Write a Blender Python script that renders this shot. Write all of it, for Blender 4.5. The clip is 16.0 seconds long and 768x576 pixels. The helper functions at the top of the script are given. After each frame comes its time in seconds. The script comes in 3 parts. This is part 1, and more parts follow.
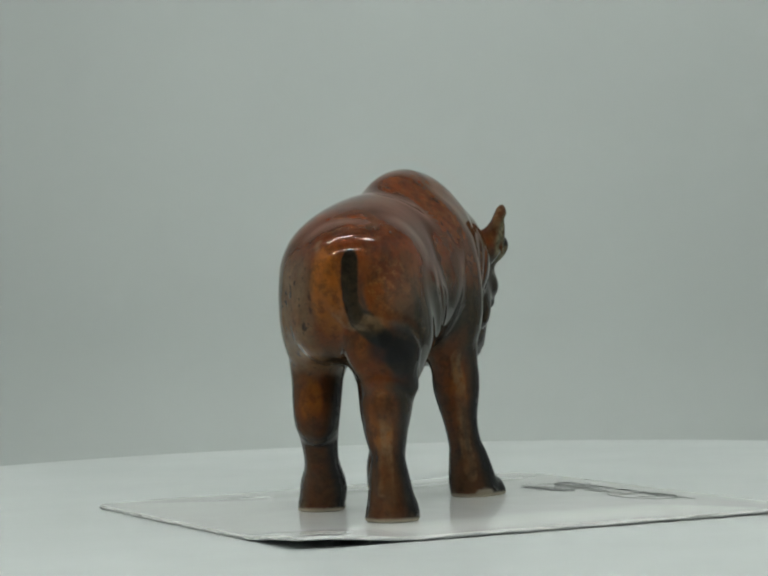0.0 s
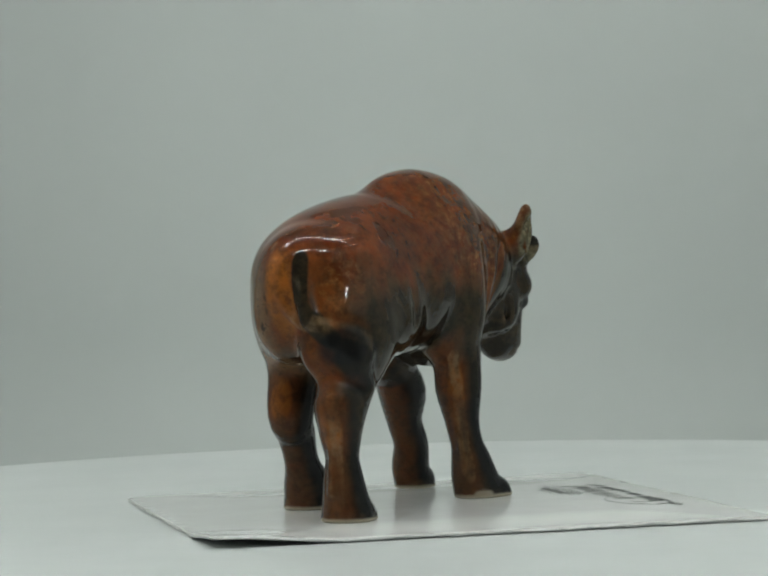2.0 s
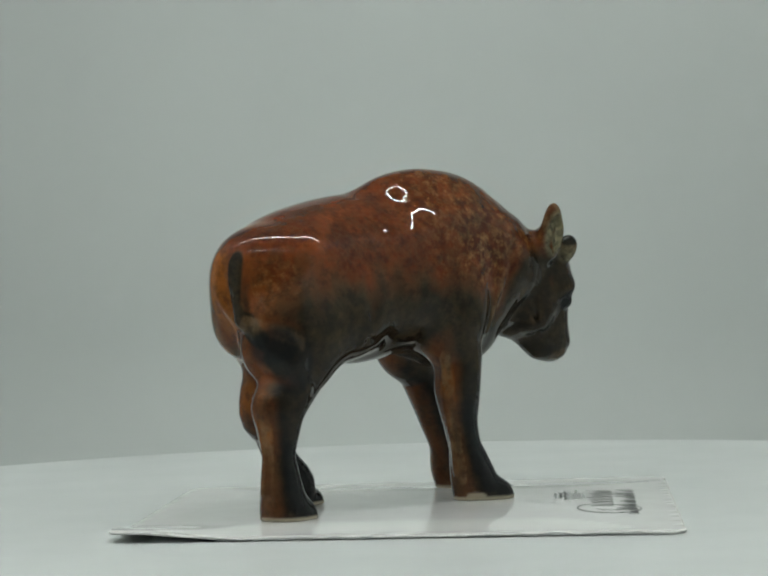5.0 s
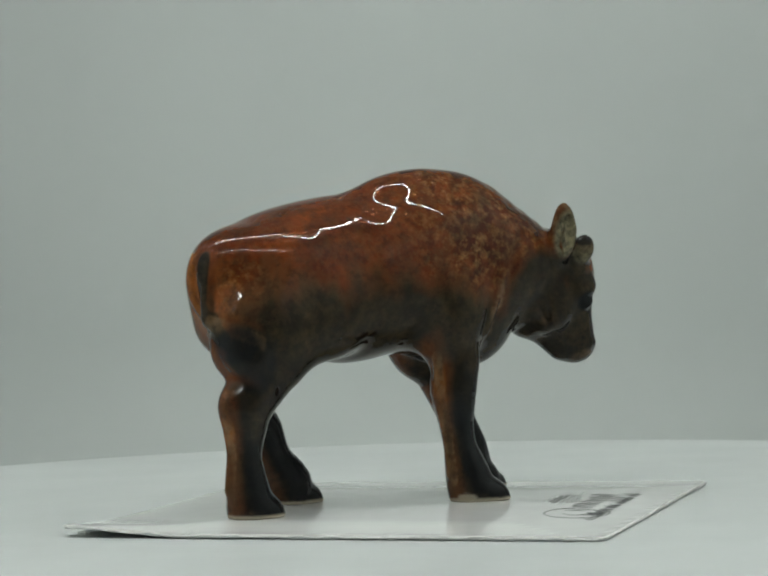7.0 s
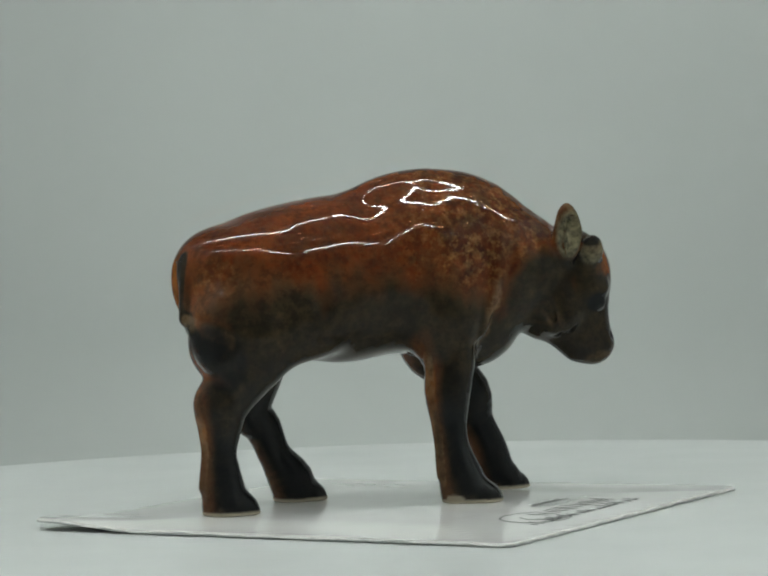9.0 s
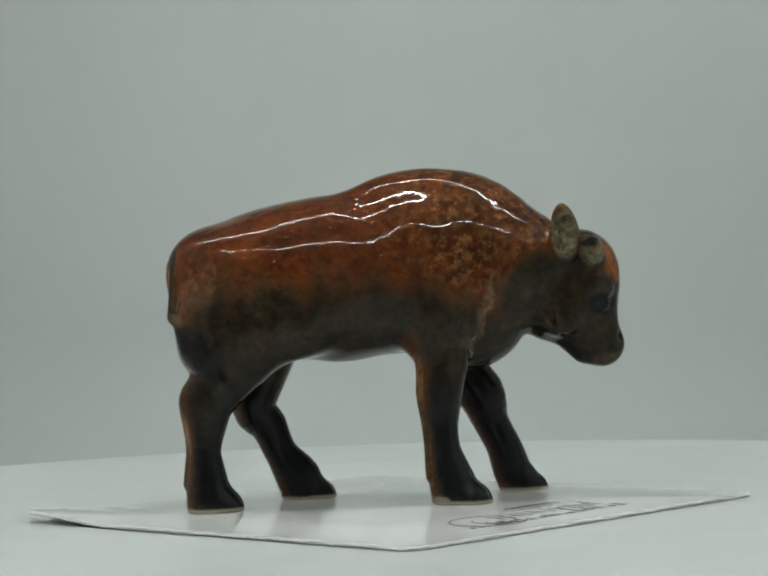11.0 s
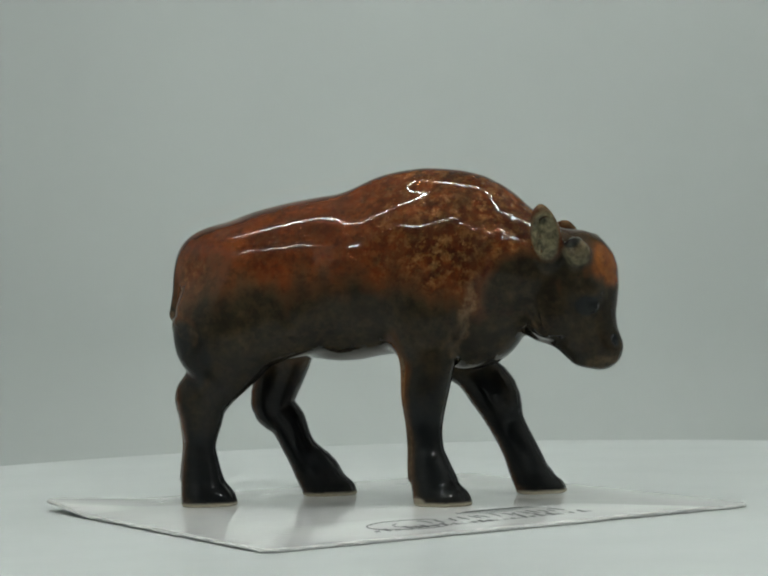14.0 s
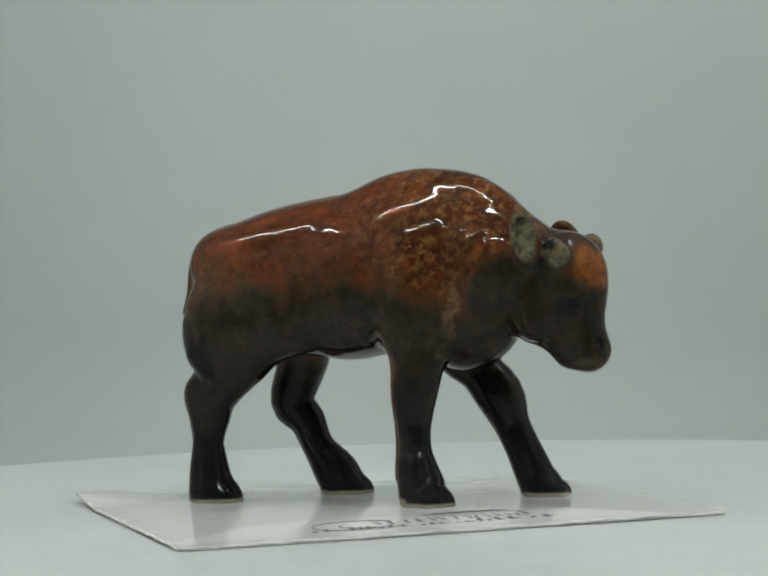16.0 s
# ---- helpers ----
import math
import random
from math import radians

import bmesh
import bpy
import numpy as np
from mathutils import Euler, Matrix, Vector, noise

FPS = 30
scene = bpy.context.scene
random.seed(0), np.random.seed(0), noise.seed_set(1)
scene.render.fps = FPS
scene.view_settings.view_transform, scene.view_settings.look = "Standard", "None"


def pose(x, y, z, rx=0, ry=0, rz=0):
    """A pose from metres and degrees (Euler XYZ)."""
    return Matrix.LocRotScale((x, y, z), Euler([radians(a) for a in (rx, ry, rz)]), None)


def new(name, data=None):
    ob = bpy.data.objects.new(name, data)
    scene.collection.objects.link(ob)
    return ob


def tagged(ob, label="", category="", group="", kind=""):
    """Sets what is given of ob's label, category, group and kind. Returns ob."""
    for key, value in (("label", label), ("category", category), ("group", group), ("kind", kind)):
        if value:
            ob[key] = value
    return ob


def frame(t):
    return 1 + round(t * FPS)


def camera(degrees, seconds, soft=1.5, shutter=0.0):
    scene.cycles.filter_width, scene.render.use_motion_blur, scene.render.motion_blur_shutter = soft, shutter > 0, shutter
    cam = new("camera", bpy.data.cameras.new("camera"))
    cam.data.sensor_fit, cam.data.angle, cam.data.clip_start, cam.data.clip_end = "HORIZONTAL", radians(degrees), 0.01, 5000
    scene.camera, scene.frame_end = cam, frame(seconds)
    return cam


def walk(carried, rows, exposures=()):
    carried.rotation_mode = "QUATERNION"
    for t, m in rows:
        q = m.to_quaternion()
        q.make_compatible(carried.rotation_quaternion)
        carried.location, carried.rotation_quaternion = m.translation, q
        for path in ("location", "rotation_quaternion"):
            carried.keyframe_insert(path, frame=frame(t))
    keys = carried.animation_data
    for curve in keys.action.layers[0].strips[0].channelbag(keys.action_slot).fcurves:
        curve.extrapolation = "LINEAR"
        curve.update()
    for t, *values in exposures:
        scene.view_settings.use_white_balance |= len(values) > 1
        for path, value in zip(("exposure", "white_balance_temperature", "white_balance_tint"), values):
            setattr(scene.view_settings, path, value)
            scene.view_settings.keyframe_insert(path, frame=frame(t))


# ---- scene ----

MM = 0.001

# ---- camera: a still tripod shot with a long lens ----
cam = camera(13.839, 16.0, soft=2.2)
VIEW = pose(0, -0.372, 0.03622, 88.4104, 1.7445, 0.3124)
walk(cam, [(0.0, VIEW), (16.0, VIEW)])
scene.view_settings.exposure = 0.0

# heading of the figurine on the turntable, in degrees, every half second
HEADINGS = [73.182, 70.208, 67.199, 64.161, 61.098, 58.014, 54.914, 51.802, 48.680, 45.552, 42.421,
            39.289, 36.160, 33.035, 29.915, 26.803, 23.700, 20.606, 17.523, 14.450, 11.388, 8.337,
            5.295, 2.263, -0.760, -3.777, -6.788, -9.795, -12.801, -15.809, -18.819, -21.837, -24.865]

# ---- world: the dim room outside the photo box ----
world = bpy.data.worlds.new("room_air")
scene.world = world
world.use_nodes = True
world.node_tree.nodes["Background"].inputs[0].default_value = (0.55, 0.62, 0.62, 1)
world.node_tree.nodes["Background"].inputs[1].default_value = 0.10

LED_GLOW = 266.0
LED_COLOUR = (0.955, 1.0, 0.985, 1)


# ---- materials ----
def material(name):
    m = bpy.data.materials.new(name)
    m.use_nodes = True
    nt = m.node_tree
    return m, nt, nt.nodes["Principled BSDF"]


def node(nt, kind, **values):
    n = nt.nodes.new(kind)
    for key, value in values.items():
        n.inputs[key.replace("_", " ")].default_value = value
    return n


def mix(nt, fac, a, b, mode="MIX"):
    n = nt.nodes.new("ShaderNodeMix")
    n.data_type, n.blend_type = "RGBA", mode
    for sock, v in ((n.inputs[0], fac), (n.inputs[6], a), (n.inputs[7], b)):
        if isinstance(v, bpy.types.NodeSocket):
            nt.links.new(v, sock)
        else:
            sock.default_value = v
    return n.outputs[2]


def ramp(nt, fac, stops):
    n = nt.nodes.new("ShaderNodeValToRGB")
    nt.links.new(fac, n.inputs[0])
    els = n.color_ramp.elements
    while len(els) < len(stops):
        els.new(0.5)
    for e, (p, v) in zip(els, stops):
        e.position = p
        e.color = v if isinstance(v, tuple) else (v, v, v, 1)
    return n.outputs[0]


def noise_out(nt, scale, detail=4.0, rough=0.55, stretch=None):
    tc = nt.nodes.new("ShaderNodeTexCoord")
    n = node(nt, "ShaderNodeTexNoise", Scale=scale, Detail=detail, Roughness=rough)
    if stretch:
        mp = node(nt, "ShaderNodeMapping", Scale=stretch)
        nt.links.new(tc.outputs["Object"], mp.inputs[0])
        nt.links.new(mp.outputs[0], n.inputs["Vector"])
    else:
        nt.links.new(tc.outputs["Object"], n.inputs["Vector"])
    return n.outputs["Fac"]


def bump(nt, bsdf, height, strength, distance):
    b = node(nt, "ShaderNodeBump", Strength=strength, Distance=distance)
    nt.links.new(height, b.inputs["Height"])
    nt.links.new(b.outputs[0], bsdf.inputs["Normal"])


def plain(name, colour, rough, vary=0.06, scale=60.0, grain=1500.0, relief=0.1, depth=0.0001, metal=0.0):
    m, nt, b = material(name)
    lo = tuple(c * (1 - vary) for c in colour) + (1,)
    hi = tuple(min(1, c * (1 + vary)) for c in colour) + (1,)
    nt.links.new(ramp(nt, noise_out(nt, scale), [(0.3, lo), (0.7, hi)]), b.inputs["Base Color"])
    nt.links.new(ramp(nt, noise_out(nt, scale * 2.3), [(0.3, max(0.02, rough * 0.88)), (0.7, min(1, rough * 1.12))]), b.inputs["Roughness"])
    b.inputs["Metallic"].default_value = metal
    if relief:
        bump(nt, b, noise_out(nt, grain), relief, depth)
    return m


M_BACKDROP = plain("backdrop_paper", (0.61, 0.643, 0.622), 0.9, 0.03, 8.0, 900.0, 0.08)
M_BOX = plain("white_box_lining", (0.78, 0.79, 0.77), 0.75, 0.03, 20.0, 700.0, 0.1)
M_PLATE = plain("white_plate_plastic", (0.55, 0.58, 0.566), 0.42, 0.03, 30.0, 2500.0, 0.05, 0.00005)
M_PLATE_RIM = plain("turntable_base_plastic", (0.70, 0.72, 0.70), 0.45, 0.03, 30.0)
M_CARD = plain("coated_white_card", (0.72, 0.725, 0.70), 0.08, 0.03, 160.0, 2500.0, 0.02, 0.00002)
M_CARD.node_tree.nodes["Principled BSDF"].inputs["Specular IOR Level"].default_value = 0.28
M_CARD_EDGE = plain("raw_card_edge", (0.70, 0.70, 0.675), 0.9, 0.12, 900.0, 5000.0, 0.6, 0.0002)
M_INK = plain("black_ink", (0.045, 0.048, 0.048), 0.55, 0.3, 900.0, 3000.0, 0.0)
M_INK_GREY = plain("grey_ink", (0.33, 0.35, 0.34), 0.3, 0.3, 900.0, 3000.0, 0.0)
M_TABLE = plain("dark_table_wood", (0.16, 0.12, 0.09), 0.5, 0.25, 12.0, 200.0, 0.2)
# grey for the added side panels, set by the fill and reflections wanted
M_SIDE = plain("side_fill_grey", (0.58, 0.59, 0.57), 0.95, 0.1, 60.0, 900.0, 0.3)
M_STRIP = plain("led_strip_white", (0.75, 0.75, 0.72), 0.5, 0.03)


def led_material():
    m, nt, b = material("led_chip_glow")
    b.inputs["Base Color"].default_value = (0.9, 0.9, 0.85, 1)
    b.inputs["Emission Color"].default_value = LED_COLOUR
    b.inputs["Emission Strength"].default_value = LED_GLOW
    return m


M_LED = led_material()


def glaze_material():
    """Brown ceramic glaze: rust back, golden mottling, sooty sprayed slip, grey-green ears and horns, bare clay soles."""
    m, nt, b = material("glazed_brown_ceramic")

    def attr(name):
        a = nt.nodes.new("ShaderNodeAttribute")
        a.attribute_name = name
        return a.outputs["Fac"]
    def scaled(sock, k):
        n = nt.nodes.new("ShaderNodeMath")
        n.operation = "MULTIPLY"
        nt.links.new(sock, n.inputs[0])
        if isinstance(k, bpy.types.NodeSocket):
            nt.links.new(k, n.inputs[1])
        else:
            n.inputs[1].default_value = k
        return n.outputs[0]
    def plus(sock, k):
        n = nt.nodes.new("ShaderNodeMath")
        n.operation = "ADD"
        n.use_clamp = True
        nt.links.new(sock, n.inputs[0])
        if isinstance(k, bpy.types.NodeSocket):
            nt.links.new(k, n.inputs[1])
        else:
            n.inputs[1].default_value = k
        return n.outputs[0]
    big = noise_out(nt, 150.0, 8.0, 0.62)
    mid = noise_out(nt, 420.0, 9.0, 0.68)
    fine = noise_out(nt, 1500.0, 4.0, 0.6)
    rust = ramp(nt, big, [(0.3, (0.044, 0.010, 0.0035, 1)), (0.5, (0.104, 0.020, 0.005, 1)), (0.75, (0.172, 0.040, 0.008, 1))])
    rust = mix(nt, ramp(nt, fine, [(0.35, 0.0), (0.75, 0.22)]), rust, (0.18, 0.085, 0.034, 1))
    gold = mix(nt, ramp(nt, fine, [(0.35, 0.0), (0.65, 1.0)]), (0.17, 0.072, 0.018, 1), (0.30, 0.165, 0.058, 1))
    curls = noise_out(nt, 1000.0, 7.0, 0.66)
    rust = mix(nt, scaled(ramp(nt, noise_out(nt, 330.0, 9.0, 0.66), [(0.42, 0.85), (0.58, 0.1)]), attr("gold")), rust, (0.036, 0.0105, 0.005, 1))
    spots = scaled(ramp(nt, curls, [(0.47, 0.0), (0.60, 0.5)]), attr("gold"))
    c = mix(nt, spots, rust, gold)
    orange = ramp(nt, mid, [(0.3, (0.16, 0.048, 0.009, 1)), (0.7, (0.42, 0.130, 0.018, 1))])
    c = mix(nt, ramp(nt, noise_out(nt, 260.0, 10.0, 0.66), [(0.46, 0.0), (0.62, 0.6)]), c, (0.036, 0.0125, 0.006, 1))
    c = mix(nt, attr("amber"), c, orange)
    # the slip: thin and brown where it starts, thick and nearly black further down
    cloud = plus(scaled(attr("soot"), 0.60), plus(scaled(mid, 0.42), scaled(big, 0.34)))
    thin = ramp(nt, mid, [(0.3, (0.044, 0.022, 0.011, 1)), (0.7, (0.098, 0.040, 0.016, 1))])
    thick = ramp(nt, mid, [(0.3, (0.010, 0.0085, 0.006, 1)), (0.5, (0.0185, 0.0158, 0.0095, 1)), (0.62, (0.029, 0.0228, 0.0132, 1)), (0.75, (0.052, 0.034, 0.018, 1))])
    c = mix(nt, ramp(nt, cloud, [(0.46, 0.0), (0.70, 0.92)]), c, thin)
    c = mix(nt, ramp(nt, cloud, [(0.64, 0.0), (0.90, 0.97)]), c, thick)
    # crawled and pooled glaze: fine dark veins, thin pale wisps
    c = mix(nt, ramp(nt, noise_out(nt, 620.0, 9.0, 0.72), [(0.49, 0.0), (0.59, 0.45)]), c, (0.014, 0.009, 0.006, 1))
    wisp = ramp(nt, noise_out(nt, 340.0, 10.0, 0.70), [(0.48, 0.0), (0.55, 0.14), (0.62, 0.0)])
    c = mix(nt, wisp, c, (0.10, 0.062, 0.030, 1))
    c = mix(nt, scaled(ramp(nt, mid, [(0.3, 0.3), (0.7, 0.85)]), attr("speck")), c, (0.19, 0.125, 0.072, 1))
    specks = scaled(ramp(nt, noise_out(nt, 1100.0, 2.0), [(0.60, 0.0), (0.66, 0.8)]), attr("speck"))
    c = mix(nt, specks, c, (0.016, 0.014, 0.014, 1))
    grey = mix(nt, ramp(nt, curls, [(0.38, 0.0), (0.62, 1.0)]), (0.050, 0.045, 0.028, 1), (0.20, 0.172, 0.098, 1))
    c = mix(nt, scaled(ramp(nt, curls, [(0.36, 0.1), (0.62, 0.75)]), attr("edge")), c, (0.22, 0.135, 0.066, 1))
    c = mix(nt, attr("ear_grey"), c, grey)
    c = mix(nt, attr("black"), c, (0.0065, 0.0085, 0.0098, 1))
    c = mix(nt, attr("clay"), c, (0.55, 0.49, 0.37, 1))
    nt.links.new(c, b.inputs["Base Color"])
    nt.links.new(ramp(nt, mid, [(0.3, 0.018), (0.7, 0.04)]), b.inputs["Roughness"])
    b.inputs["IOR"].default_value = 1.45
    b.inputs["Specular IOR Level"].default_value = 0.18
    bump(nt, b, noise_out(nt, 700.0, 3.0), 0.035, 0.0002)
    return m


M_GLAZE = glaze_material()


# ---- mesh helpers ----
def link(name, bm, mat, parent=None, label="", smooth=False):
    me = bpy.data.meshes.new(name)
    bmesh.ops.recalc_face_normals(bm, faces=bm.faces)
    bm.to_mesh(me)
    bm.free()
    me.materials.append(mat)
    if smooth:
        me.polygons.foreach_set("use_smooth", [True] * len(me.polygons))
    ob = new(name, me)
    if parent:
        ob.parent = parent
    if label:
        tagged(ob, label)
    return ob


def part(name, bm, mat, parent, label="", smooth=False):
    return link(name, bm, mat, parent, label, smooth)


def box(bm, x0, x1, y0, y1, z0, z1, bevel=0.0):
    made = bmesh.ops.create_cube(bm, size=1.0, matrix=Matrix.LocRotScale(
        ((x0 + x1) / 2, (y0 + y1) / 2, (z0 + z1) / 2), None, (x1 - x0, y1 - y0, z1 - z0)))
    if bevel:
        edges = list({e for v in made["verts"] for e in v.link_edges})
        bmesh.ops.bevel(bm, geom=edges, offset=bevel, segments=2, affect="EDGES", profile=0.5)
    return bm


def lathe(bm, profile, steps=160):
    rings = []
    for r, z in profile:
        if r <= 1e-9:
            rings.append([bm.verts.new((0, 0, z))])
        else:
            rings.append([bm.verts.new((r * math.cos(a), r * math.sin(a), z)) for a in (2 * math.pi * i / steps for i in range(steps))])
    for a, b in zip(rings, rings[1:]):
        for i in range(steps):
            j = (i + 1) % steps
            if len(a) == 1 and len(b) > 1:
                bm.faces.new((a[0], b[i], b[j]))
            elif len(b) == 1 and len(a) > 1:
                bm.faces.new((a[i], a[j], b[0]))
            elif len(a) > 1:
                bm.faces.new((a[i], a[j], b[j], b[i]))
    return bm


# ---- the photo box: floor, sweep of paper, walls, ceiling with two rows of leds ----
FLOOR = -0.024
BX, BY0, BY1, BZ = 0.20, -0.205, 0.27, 0.235


def backdrop():
    bm = bmesh.new()
    pts = [(BY0, FLOOR), (BY1 - 0.045, FLOOR)]
    for i in range(1, 17):
        a = math.pi / 2 * i / 16
        pts.append((BY1 - 0.045 + 0.035 * math.sin(a), FLOOR + 0.035 - 0.035 * math.cos(a)))
    pts.append((BY1 - 0.01, BZ - 0.01))
    ends = [[bm.verts.new((x, y, z)) for y, z in pts] for x in (-BX + 0.004, BX - 0.004)]
    for i in range(len(pts) - 1):
        bm.faces.new((ends[0][i], ends[1][i], ends[1][i + 1], ends[0][i + 1]))
    bmesh.ops.recalc_face_normals(bm, faces=bm.faces)
    bmesh.ops.solidify(bm, geom=bm.faces[:], thickness=0.0006)
    ob = link("backdrop", bm, M_BACKDROP, smooth=True)
    return tagged(ob, "pale grey-green paper sweep curving up behind the turntable", "backdrop", kind="structure")


def walls():
    # west and east: unseen panels, added to shape fill light and the glaze's reflections
    for name, dims in (("fill_panel_west", (-BX - 0.006, -BX, BY0, BY1, FLOOR - 0.002, BZ)),
                       ("fill_panel_east", (BX, BX + 0.006, BY0, BY1, FLOOR - 0.002, BZ)),
                       ("wall_north", (-BX - 0.006, BX + 0.006, BY1, BY1 + 0.006, FLOOR - 0.002, BZ))):
        ob = link(name, box(bmesh.new(), *dims), M_BOX if name == "wall_north" else M_SIDE)
        tagged(ob, "white rear panel of the photo box" if name == "wall_north" else "unseen grey side panel, added to bounce light and tone reflections", "wall", kind="structure")
    ob = link("ceiling", box(bmesh.new(), -BX - 0.006, BX + 0.006, BY0, BY1 + 0.006, BZ, BZ + 0.006), M_BOX)
    tagged(ob, "white top panel of the photo box", "ceiling", kind="structure")
    ob = link("floor", box(bmesh.new(), -1.2, 1.2, -1.0, 1.0, FLOOR - 0.03, FLOOR - 0.003), M_TABLE)
    tagged(ob, "dark wooden table top under the photo box", "floor", kind="structure")


def led_strip(y, x0, x1, count, z=BZ - 0.003):
    root = new("led_strip")
    root.location = (0, y, z)
    tagged(root, "white led strip with a row of bright chips under the ceiling", "led strip", group="led strips of the photo box")
    part("backing", box(bmesh.new(), x0, x1, -0.005, 0.005, 0.0005, 0.0025), M_STRIP, root)
    first = None
    for i in range(count):
        x = x0 + (x1 - x0) * (i + 0.5) / count
        if first is None:
            first = part("led_chip", box(bmesh.new(), -0.0009, 0.0009, -0.0009, 0.0009, -0.0005, 0.0004), M_LED, root)
            chip = first
        else:
            chip = first.copy()
            scene.collection.objects.link(chip)
        chip.location = (x, 0, 0)
    return root


backdrop()
walls()
led_strip(0.004, -0.17, 0.17, 84)
led_strip(-0.176, -0.17, 0.17, 84)


# ---- turntable ----
PLATE_R = 0.0985


def turntable():
    root = new("turntable")
    tagged(root, "round white motorised display turntable", "turntable")
    r = PLATE_R
    plate = bmesh.new()
    lathe(plate, [(0, 0), (r * 0.5, 0), (r - 0.0012, 0), (r - 0.0004, -0.0004), (r, -0.0012), (r, -0.0055), (r - 0.0006, -0.0065), (0, -0.0065)])
    part("plate", plate, M_PLATE, root, "smooth white plate", smooth=False)
    base = bmesh.new()
    lathe(base, [(0, -0.008), (r - 0.012, -0.008), (r - 0.010, -0.010), (r - 0.008, FLOOR + 0.002), (r - 0.009, FLOOR + 0.0003), (0, FLOOR + 0.0003)])
    stand = new("motor_stand")
    tagged(stand, "low white round motor stand on the paper", "stand")
    part("housing", base, M_PLATE_RIM, stand)
    hub = bmesh.new()
    lathe(hub, [(0, -0.0065), (0.02, -0.0065), (0.02, -0.008), (0, -0.008)], 48)
    part("spindle", hub, M_PLATE_RIM, root)
    return root


TURNTABLE = turntable()

# ---- card: a square of coated board, its corners in the figurine's own frame, millimetres ----
CARD_A, CARD_R, CARD_B, CARD_L = (-45.2, -1.0), (-4.6, -48.0), (40.4, -3.1), (-1.3, 39.2)
CARD_THICK = 0.45


def card_height(x, y):
    """Height of the card's upper face over the plate: bowed a little under the feet, three edges down, one corner curled up."""
    ax, ay = CARD_R[0] - CARD_A[0], CARD_R[1] - CARD_A[1]
    bx, by = CARD_L[0] - CARD_A[0], CARD_L[1] - CARD_A[1]
    u = ((x - CARD_A[0]) * ax + (y - CARD_A[1]) * ay) / (ax * ax + ay * ay)
    v = ((x - CARD_A[0]) * bx + (y - CARD_A[1]) * by) / (bx * bx + by * by)

    def ease(t, w):
        t = min(1, max(0, t / w))
        return t * t * (3 - 2 * t)
    h = 0.49 + 0.41 * ease(min(u, 1 - u, 1 - v), 0.26)
    h = min(h, 0.49 + 0.30 * ease(v + 0.12, 0.30) + 0.11 * ease(v, 0.2))
    curl = math.hypot(x - CARD_A[0], y - CARD_A[1])
    return h + 0.95 * (1 - ease(curl, 15.0))


def card():
    root = new("card")
    tagged(root, "square white coated card with a curled corner and black print", "card")
    n = 48
    rng = random.Random(4)
    top, bot = {}, {}
    bm = bmesh.new()
    for i in range(n + 1):
        for j in range(n + 1):
            u, v = i / n, j / n
            x = (1 - u) * (1 - v) * CARD_A[0] + u * (1 - v) * CARD_R[0] + u * v * CARD_B[0] + (1 - u) * v * CARD_L[0]
            y = (1 - u) * (1 - v) * CARD_A[1] + u * (1 - v) * CARD_R[1] + u * v * CARD_B[1] + (1 - u) * v * CARD_L[1]
            if i in (0, n) and j in (0, n):
                x, y = x * 0.985, y * 0.985
            h = card_height(x, y)
            if i in (0, n) or j in (0, n):
                h += rng.uniform(-0.03, 0.03)
                x, y = x + rng.uniform(-0.1, 0.1), y + rng.uniform(-0.1, 0.1)
            top[i, j] = bm.verts.new((x * MM, y * MM, h * MM))
            bot[i, j] = bm.verts.new((x * MM, y * MM, (h - CARD_THICK) * MM))
    for i in range(n):
        for j in range(n):
            bm.faces.new((top[i, j], top[i + 1, j], top[i + 1, j + 1], top[i, j + 1]))
            bm.faces.new((bot[i, j], bot[i, j + 1], bot[i + 1, j + 1], bot[i + 1, j]))
    ring = [(i, 0) for i in range(n)] + [(n, j) for j in range(n)] + [(i, n) for i in range(n, 0, -1)] + [(0, j) for j in range(n, 0, -1)]
    rim = bmesh.new()
    loops = []
    for src, lift in ((top, -0.00002), (bot, 0.00002)):
        loops.append([rim.verts.new(src[k].co * 1.0004 + Vector((0, 0, lift))) for k in ring])
    mids = [rim.verts.new((a.co + b.co) / 2 * 1.005 + Vector((0, 0, rng.uniform(-0.00014, 0.00014)))) for a, b in zip(*loops)]
    loops.insert(1, mids)
    for a, b in zip(loops, loops[1:]):
        for i in range(len(ring)):
            j = (i + 1) % len(ring)
            rim.faces.new((a[i], a[j], b[j], b[i]))
    part("sheet", bm, M_CARD, root)
    part("cut_edge", rim, M_CARD_EDGE, root, "rough cut edge of the board")
    return root


